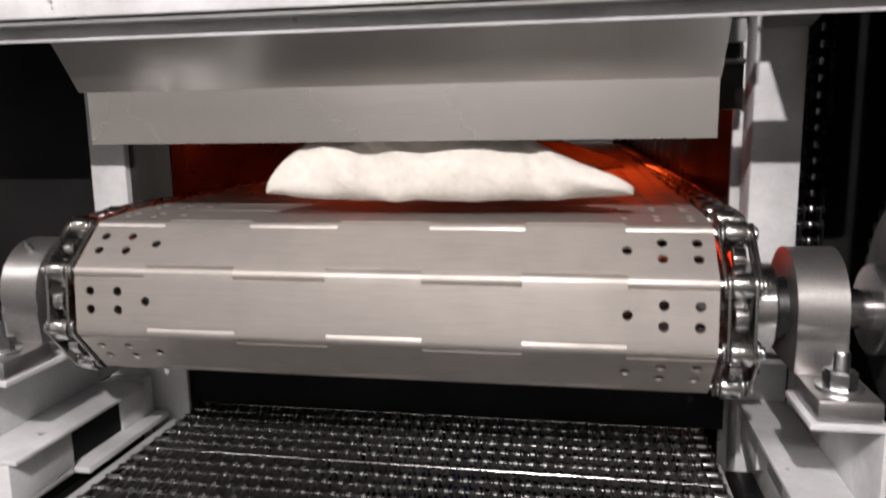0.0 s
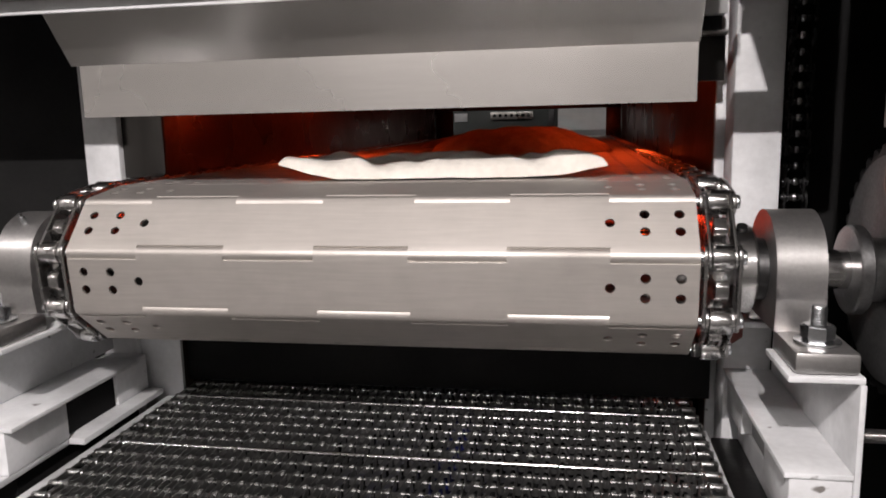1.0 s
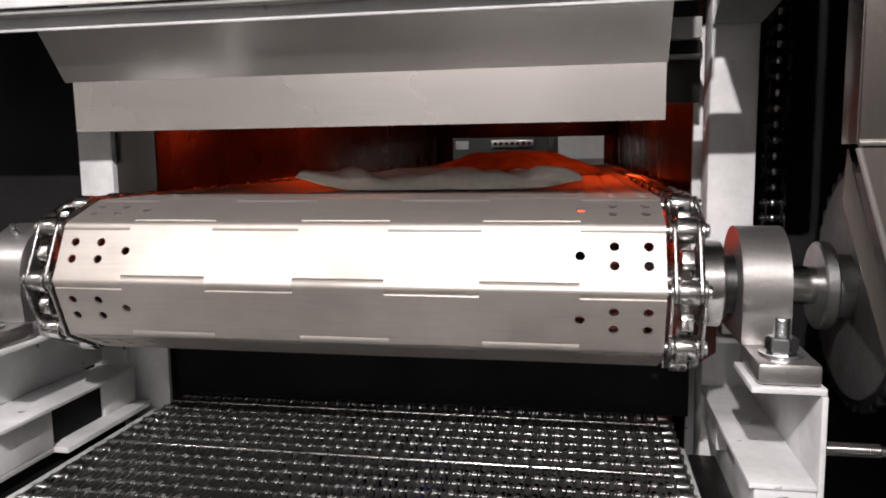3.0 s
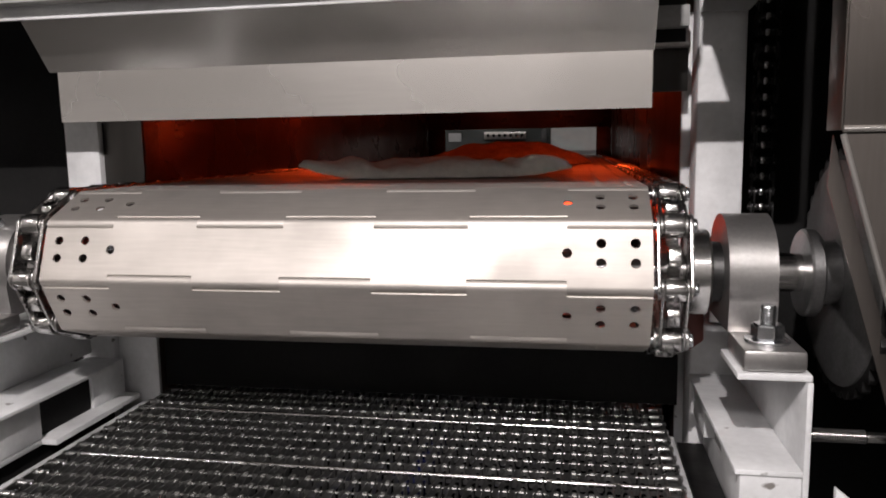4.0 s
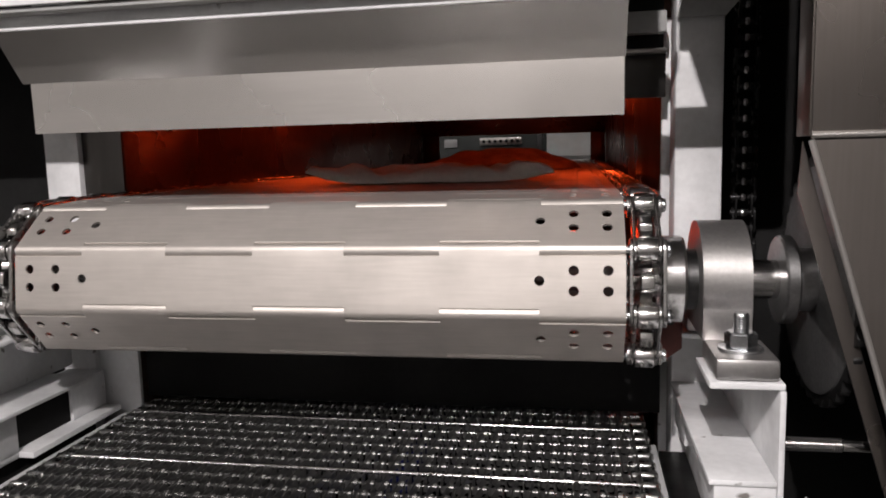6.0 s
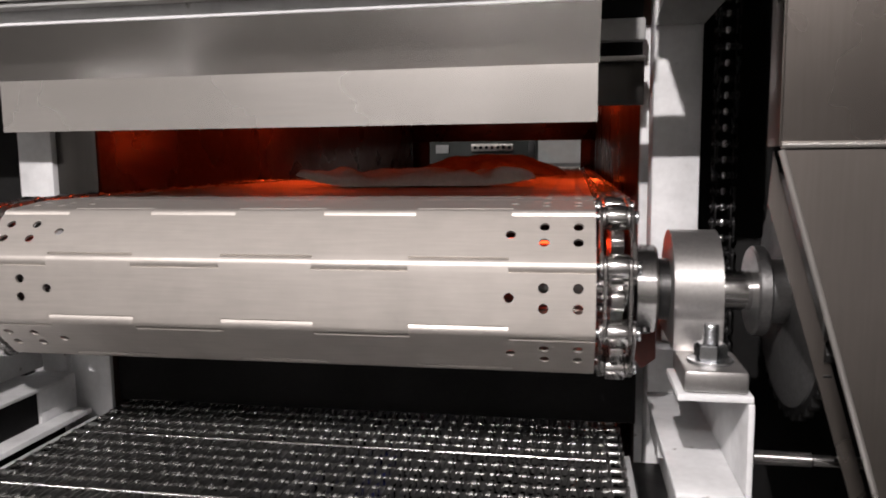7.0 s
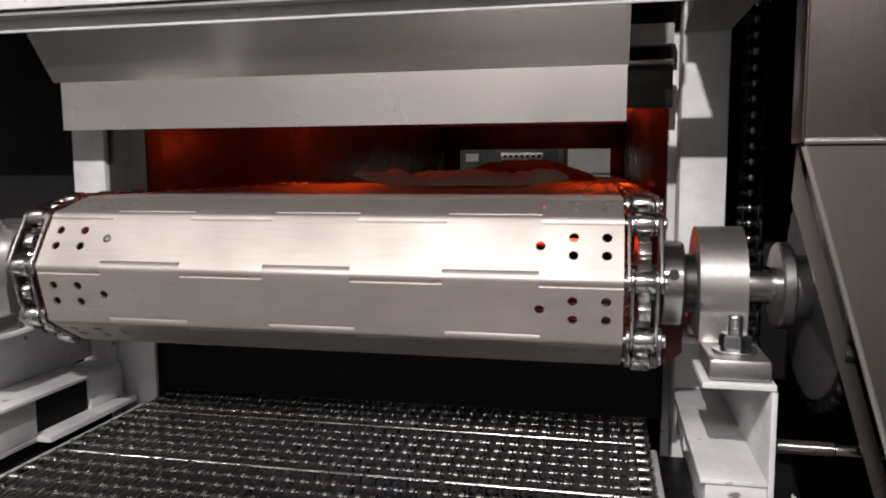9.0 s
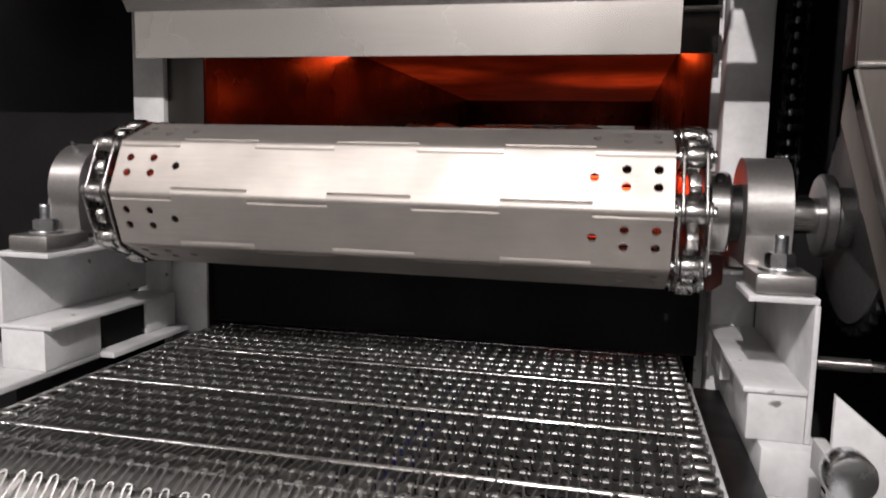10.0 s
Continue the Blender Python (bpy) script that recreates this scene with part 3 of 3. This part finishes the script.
bracket = thing("corner_bracket", "white painted triangular bracket with a bolt head", "bracket")
part("web", prism([(0.3360, -0.104), (0.3360, -0.185), (0.4100, -0.185), (0.4100, -0.165)], "y", -0.152, -0.147, 0.0006), WHITE, bracket)
part("lug", rod("y", (0.3340, -0.195, -0.1390), 0.0145, 0.020, 28, 0.003), ZINC, bracket, "round steel lug")
part("arm", box(0.3220, 0.3300, -0.200, -0.160, -0.150, -0.130, 0.001), WHITE, bracket)
part("post", box(0.345, 0.40, -0.160, -0.140, -1.0, -0.1855, 0.001), WHITE, bracket)

# added plate; its dark red imitates oven light falling behind the bearing
plate = thing("primer_plate", "small added plate behind the bearing, dark red for oven light", "plate")
part("tongue", prism([(0.2720, -0.040), (0.2720, -0.064), (0.2780, -0.075), (0.2900, -0.066), (0.2900, -0.040)], "y", 0.040, 0.046, 0.001), RED_GLOW, plate)

# ---------------------------------------------------------------- drive bay: cover and vertical chain
cover = thing("drive_cover", "brushed stainless drive cover with folded edges", "cover")
part("upper_panel", box(0.3440, 0.70, -0.106, -0.104, 0.108, 0.55, 0.0006), COVER, cover)
part("upper_return", box(0.3425, 0.3440, -0.106, -0.078, 0.106, 0.55, 0.0005), COVER, cover)
part("fold", rod("x", (0.522, -0.1055, 0.1065), 0.0022, 0.356, 12), SHEET, cover, "bright rounded fold")
lower = [(0.3445, 0.1035), (0.70, 0.1035), (0.70, -0.42), (0.500, -0.42)]
part("lower_panel", prism(lower, "y", -0.105, -0.103), COVER, cover)
dx, dz = 0.1555, -0.5235
ln = math.hypot(dx, dz)
bm = rod("z", (0, 0, 0), 0.0019, ln, 10)
bmesh.ops.transform(bm, matrix=Matrix.Translation((0.3445 + dx / 2, -0.1045, 0.1035 + dz / 2)) @ pose(0, 0, 0, 0, -math.degrees(math.atan2(dx, -dz)), 0), verts=bm.verts)
part("slanted_edge", bm, SHEET, cover, "bright folded edge")
part("inner_return", prism([(0.3450, 0.1030), (0.3600, 0.0500), (0.5000, -0.42), (0.4900, -0.42), (0.3430, 0.0700)], "y", -0.085, -0.083), COVER, cover)

chain = thing("vertical_drive_chain", "oily black roller chain running vertically in the drive bay", "drive chain")
links = {}
for k in range(44):
    z = -0.15 + 0.0159 * k
    w = 0.0105 if k % 2 else 0.0075
    if (k % 2) not in links:
        bm = bmesh.new()
        for s in (-1, 1):
            prism([(0.006 * math.cos(radians(a)), 0.006 * math.sin(radians(a)) - 0.008) for a in range(180, 361, 30)]
                  + [(0.006 * math.cos(radians(a)), 0.006 * math.sin(radians(a)) + 0.008) for a in range(0, 181, 30)],
                  "x", s * w - 0.0009, s * w + 0.0009, 0.0, bm)
        links[k % 2] = mesh_of("chain_link", bm, OILY)
        links["roller"] = mesh_of("chain_roller", rod("x", (0, 0, -0.008), 0.0048, 0.0066, 18, 0.0022), STEEL)
        links["pin"] = mesh_of("chain_pin", rod("x", (0, 0, -0.008), 0.0030, 0.026, 12, 0.0014), OILY)
    lk = part("chain_link", links[k % 2], None, chain)
    lk.location = (0.371, 0.215, z)
    part("chain_pin", links["pin"], None, lk)
    part("chain_roller", links["roller"], None, lk, "bright worn roller")

# ---------------------------------------------------------------- mesh belt
ROW = 0.119 / 6
BELT_Z, ROLL_Y, ROLL_R = -0.1665, -0.235, 0.042
BX0, BX1 = -0.262, 0.264


def belt_strip(seed):
    """One row of upright flat wire bent to and fro between two cross rods, a little uneven."""
    rng = random.Random(seed)
    bm = bmesh.new()
    n = 76
    step = (BX1 - BX0 - 0.02) / n
    pts, tips = [], []
    for i in range(n):
        x = BX0 + 0.010 + i * step + rng.uniform(-0.0008, 0.0008)
        s = (1 if i % 2 else -1) * rng.uniform(0.92, 1.06)
        lean = rng.uniform(-0.0007, 0.0007)
        tips += [lean] * 5 + [0.0]
        pts += [(x + step * f, s * ROW * g) for f, g in ((0.02, 0.40), (0.14, 0.56), (0.42, 0.60), (0.70, 0.56), (0.82, 0.40), (0.92, 0.0))]
    prev = None
    h, t = 0.0021, 0.00058
    for i, (x, y) in enumerate(pts):
        d = (Vector(pts[min(len(pts) - 1, i + 1)]) - Vector(pts[max(0, i - 1)])).normalized()
        nx, ny = -d.y * t, d.x * t
        ring = [bm.verts.new(p) for p in ((x + nx, y + ny, -h - 0.0026), (x - nx, y - ny, -h - 0.0026), (x - nx, y - ny, h + tips[i]), (x + nx, y + ny, h + tips[i]))]
        if prev:
            for k in range(4):
                bm.faces.new((prev[k], prev[(k + 1) % 4], ring[(k + 1) % 4], ring[k]))
        else:
            bm.faces.new(ring)
        prev = ring
    bm.faces.new(prev)
    return bm


STRIPS = [mesh_of("wire_strip", belt_strip(seed), BELT) for seed in range(5)]
THIN = mesh_of("cross_rod", rod("x", ((BX0 + BX1) / 2, ROW / 2, 0), 0.0011, BX1 - BX0, 8), BELT)
THICK = mesh_of("support_rod", rod("x", ((BX0 + BX1) / 2, ROW / 2, 0.0010), 0.0024, BX1 - BX0 - 0.02, 12), STEEL)
EDGE = {}
for ex in (BX0 + 0.004, BX1 - 0.004):
    bm = rod("x", (ex, ROW / 2, 0.0005), 0.0032, 0.0175, 12, 0.0012)
    box(ex - 0.007, ex - 0.0045, -ROW * 0.55, ROW * 0.62, -0.003, 0.003, 0.0006, 1, bm)
    box(ex + 0.0045, ex + 0.007, -ROW * 0.55, ROW * 0.62, -0.003, 0.003, 0.0006, 1, bm)
    EDGE[ex] = mesh_of("edge_link", bm, LOOP)
BELT_ROWS = []
for k in range(52):
    row = thing("mesh_belt_row", "row of woven stainless mesh belt with its cross rod", "mesh belt", "mesh belt rows")
    part("wire_strip", STRIPS[k * 3 % 5], None, row)
    part("cross_rod", THIN, None, row)
    for ex in EDGE:
        part("edge_link", EDGE[ex], None, row, "bright looped edge link")
    if k % 6 == 2:
        part("support_rod", THICK, None, row, "bright straight support rod")
    BELT_ROWS.append(row)
roller = thing("belt_end_roller", "bright steel end roller under the mesh belt", "roller")
part("drum", rod("x", (0, ROLL_Y, BELT_Z - ROLL_R), ROLL_R - 0.0028, 0.50, 48, 0.002), CAST, roller)
part("axle", rod("x", (0, ROLL_Y, BELT_Z - ROLL_R), 0.008, 0.545, 16), STEEL, roller)
guide = thing("belt_slide_bed", "dark slide bed with blue guides below the belt", "slide bed")
part("bed", box(-0.262, 0.266, -0.215, 0.70, -0.232, -0.222, 0.001), BLACK, guide)
for gx in (0.035,):
    part("guide_strip", box(gx - 0.012, gx + 0.012, -0.21, 0.70, -0.2215, -0.2075, 0.001), BLUE, guide, "blue plastic strip")
part("leg", box(-0.02, 0.02, 0.10, 0.14, -1.0, -0.2325, 0.001), BLACK, guide)

# ---------------------------------------------------------------- dough and breads


def flat_dough(rx, ry, thick, seed, puff=0.0):
    bm = bmesh.new()
    n, rings = 64, 14
    top, bot = [], []
    for r in range(rings + 1):
        u = r / rings
        ta, ba = [], []
        for i in range(n):
            g = 2 * math.pi * i / n
            wob = 1 + 0.07 * noise.noise((1.3 * math.cos(g) + seed, 1.3 * math.sin(g), seed)) + 0.02 * noise.noise((5 * math.cos(g), 5 * math.sin(g) + seed, 0))
            x, y = rx * u * wob * math.cos(g), ry * u * wob * math.sin(g) * (1 - 0.5 * max(0.0, math.cos(g)))
            edge = math.sqrt(max(0.0, 1 - u ** 3.2))
            lump = 0.0100 * noise.noise((x * 17 + seed, y * 30, 1)) + 0.0025 * noise.noise((x * 80, y * 80 + seed, 2))
            wave = 0.004 * u * u * (1 + math.sin(3 * g + seed) * 0.9)
            dome = puff * (1 - u ** 2.2)
            ta.append(bm.verts.new((x, y, wave * (puff == 0) + (thick + lump) * edge + dome)))
            ba.append(bm.verts.new((x, y, wave * (puff == 0) + 0.0002 * u)))
            if r == 0:
                break
        top.append(ta)
        bot.append(ba)
    for grid, flip in ((top, False), (bot, True)):
        for r in range(rings):
            for i in range(n):
                if r == 0:
                    bm.faces.new((grid[0][0], grid[1][i], grid[1][(i + 1) % n]))
                else:
                    bm.faces.new((grid[r][i], grid[r + 1][i], grid[r + 1][(i + 1) % n], grid[r][(i + 1) % n]))
    for i in range(n):
        bm.faces.new((top[rings][i], bot[rings][i], bot[rings][(i + 1) % n], top[rings][(i + 1) % n]))
    bmesh.ops.remove_doubles(bm, verts=bm.verts, dist=1e-6)
    return bm


def draped_dough(rx, ry, thick, seed):
    """A soft oval sheet of dough with a rolled fold near one end and lifted tips."""
    bm = bmesh.new()
    nu, nv = 84, 26
    top, bot = [], []
    for i in range(nu + 1):
        u = -1 + 2 * i / nu
        far_y = ry * float(np.interp(u, (-1, -0.94, -0.9, -0.8, -0.6, -0.3, 0, 0.2, 0.35, 0.5, 0.7, 0.9, 1), (0.06, 0.22, 0.30, 0.42, 0.57, 0.85, 1.0, 0.85, 0.62, 0.43, 0.27, 0.13, 0.04)))
        near_y = -0.002 - 0.003 * (1 - u * u) + 0.0005 * math.sin(15 * u + seed) + 0.0012 * noise.noise((u * 9, seed, 0))
        lift = (0.013 if u < 0 else 0.008) * max(0.0, (abs(u) - 0.60) / 0.40) ** 1.4
        ta, ba = [], []
        for j in range(nv + 1):
            v = j / nv
            x, y = rx * u, near_y + v * (far_y - near_y)
            edge = max(0.0, 1 - abs(2 * v - 1) ** 3) ** 0.5 * max(0.0, 1 - abs(u) ** 5) ** 0.5
            roll = (u + 0.74 - 0.26 * (1 - v)) / 0.085
            crease = 0.0050 * math.exp(-roll * roll) - 0.0062 * math.exp(-(roll - 1.9) ** 2)
            second = (u - 0.52 - 0.30 * (1 - v)) / 0.10
            crease += 0.0036 * math.exp(-second * second) - 0.0030 * math.exp(-(second + 1.8) ** 2)
            lump = 0.0070 * noise.noise((x * 20 + seed, y * 34, 1)) + 0.0022 * noise.noise((x * 75, y * 75 + seed, 2))
            low = lift + 0.0012 * (1 + noise.noise((u * 6, v * 3, seed)))
            ba.append(bm.verts.new((x, y, low)))
            ta.append(bm.verts.new((x, y, low + 0.0015 + max(0.0, thick + lump + crease) * edge)))
        top.append(ta)
        bot.append(ba)
    for i in range(nu):
        for j in range(nv):
            bm.faces.new((top[i][j], top[i + 1][j], top[i + 1][j + 1], top[i][j + 1]))
            bm.faces.new((bot[i][j], bot[i][j + 1], bot[i + 1][j + 1], bot[i + 1][j]))
        for j in (0, nv):
            bm.faces.new((top[i][j], bot[i][j], bot[i + 1][j], top[i + 1][j]))
    for j in range(nv):
        for i in (0, nu):
            bm.faces.new((top[i][j], top[i][j + 1], bot[i][j + 1], bot[i][j]))
    return bm


dough = tagged(part("flat_dough", draped_dough(0.143, 0.094, 0.016, 3.1), DOUGH), "pale raw flat dough with a fold on the plates", "dough")
# breads already in the oven
bread = tagged(part("puffed_flatbread", flat_dough(0.150, 0.120, 0.012, 7.7, 0.026), BREAD), "puffed flatbread baking on the oven plates", "bread")
bread_far = tagged(part("flatbread", flat_dough(0.140, 0.120, 0.012, 12.4, 0.010), BREAD), "flatbread baking deep in the oven", "bread")

# far equipment seen through the exit
far = thing("outfeed_machine", "grey outfeed machine with a perforated rail behind the oven", "machine")
part("frame", box(-0.9, 0.9, 2.60, 2.64, -1.0, 0.075, 0.002), GREYP, far)
part("side_panel", box(-0.70, 0.086, 2.30, 2.33, -1.0, 0.36, 0.002), MACHINE, far, "dark grey-green machine panel")
part("label_plate", box(-0.305, -0.255, 2.292, 2.299, 0.118, 0.150, 0.001), WHITE, far, "small white plate")
part("rail", box(-0.165, -0.005, 2.280, 2.298, 0.124, 0.152, 0.001), SHEET, far, "perforated pale rail")
for k in range(7):
    part("hole", rod("y", (-0.150 + 0.0215 * k, 2.2790, 0.138), 0.0062, 0.003, 12), BLACK, far)
part("post", box(0.052, 0.076, 2.27, 2.295, -1.0, 0.30, 0.002), DARK, far)

# ---------------------------------------------------------------- movement
PHASE = ((0, 49.3), (0.2, 55.7), (0.5, 66.0), (0.7, 73.3), (1, 85.5), (1.5, 104.6), (2, 123.4), (2.2, 130.7), (3.3, 172.1), (3.5, 179.6),
         (4, 199.5), (4.5, 218.2), (5, 238.4), (5.2, 246.3), (6.3, 288.1), (6.5, 295.5), (7, 315.6), (7.5, 334.6), (8, 353.0),
         (8.5, 371.4), (9, 390.9), (9.2, 398.7), (9.5, 409.7), (9.7, 417.0), (10, 429.9))


def phase(t):
    return float(np.interp(t, [p[0] for p in PHASE], [p[1] for p in PHASE]))


def pin_places(t, first, last):
    """Where each hinge pin stands in (y, z): on the drum, or drawn off along the upper or lower run."""
    ph = phase(t) - 22.5
    places = {}
    on = [j for j in range(first - 40, last + 40) if -90 <= ph + 45 * j <= 90]
    for j in on:
        a = radians(ph + 45 * j)
        places[j] = (-RP * math.cos(a), RP * math.sin(a))
    for step, end, z in ((1, max(on), RP), (-1, min(on), -RP)):
        y, zz = places[end]
        j = end
        while first - 1 <= j <= last + 1 or abs(j - end) < 2:
            y = y + math.sqrt(max(0.0, PITCH ** 2 - (z - zz) ** 2))
            zz = z
            j += step
            places[j] = (y, zz)
    return places


def belt_place(s):
    """Along the belt: s metres past the roller's top; negative lies behind it on the flat."""
    turn = ROLL_R * math.pi
    if s < 0:
        return pose(0, ROLL_Y - s, BELT_Z)
    if s < turn:
        a = s / ROLL_R
        return pose(0, ROLL_Y - ROLL_R * math.sin(a), BELT_Z - ROLL_R + ROLL_R * math.cos(a), math.degrees(a))
    return pose(0, ROLL_Y + (s - turn), BELT_Z - 2 * ROLL_R, 180)


BELT_SPEED, BELT_START = 0.0476, 0.0437


def motions():
    times = [i * 0.25 for i in range(41)]
    table = {t: pin_places(t, FIRST, LAST + 2) for t in times}
    for j, unit in PLATES.items():
        rows = []
        for t in times:
            (ya, za), (yb, zb) = table[t][j], table[t][j + 1]
            rows.append((t, pose(0, (ya + yb) / 2, (za + zb) / 2, math.degrees(math.atan2(zb - za, yb - ya)))))
        walk(unit, rows)
    walk(shaft, [(t, pose(0, 0, 0, -phase(t) + 22.5)) for t in times])
    for k, row in enumerate(BELT_ROWS):
        walk(row, [(t, belt_place(0.09 - ROW * k + BELT_START + BELT_SPEED * t)) for t in times])
    # the breads ride on the plates
    base = table[0.0][3][0]
    z = RP + FACE + 0.0008
    run = [(t, table[t][3][0] - base) for t in times if t >= 0.5]
    early = [(t, y, 0.0165 * math.sin(radians(rx)), rx) for t, y, rx in ((0.0, 0.002, 70.0), (0.1, 0.003, 54.0), (0.2, 0.004, 8.0), (0.3, 0.006, 1.0))]
    walk(dough, [(t, pose(0.040, y, z + dz, rx, 0, 2)) for t, y, dz, rx in early] + [(t, pose(0.036, 0.008 + d, z, 0, 0, 2)) for t, d in run])
    walk(bread, [(t, pose(0.065, 0.58 + d, z)) for t, d in [(0.0, 0.0)] + run])
    walk(bread_far, [(t, pose(-0.03, 0.95 + d, z)) for t, d in [(0.0, 0.0)] + run])


motions()
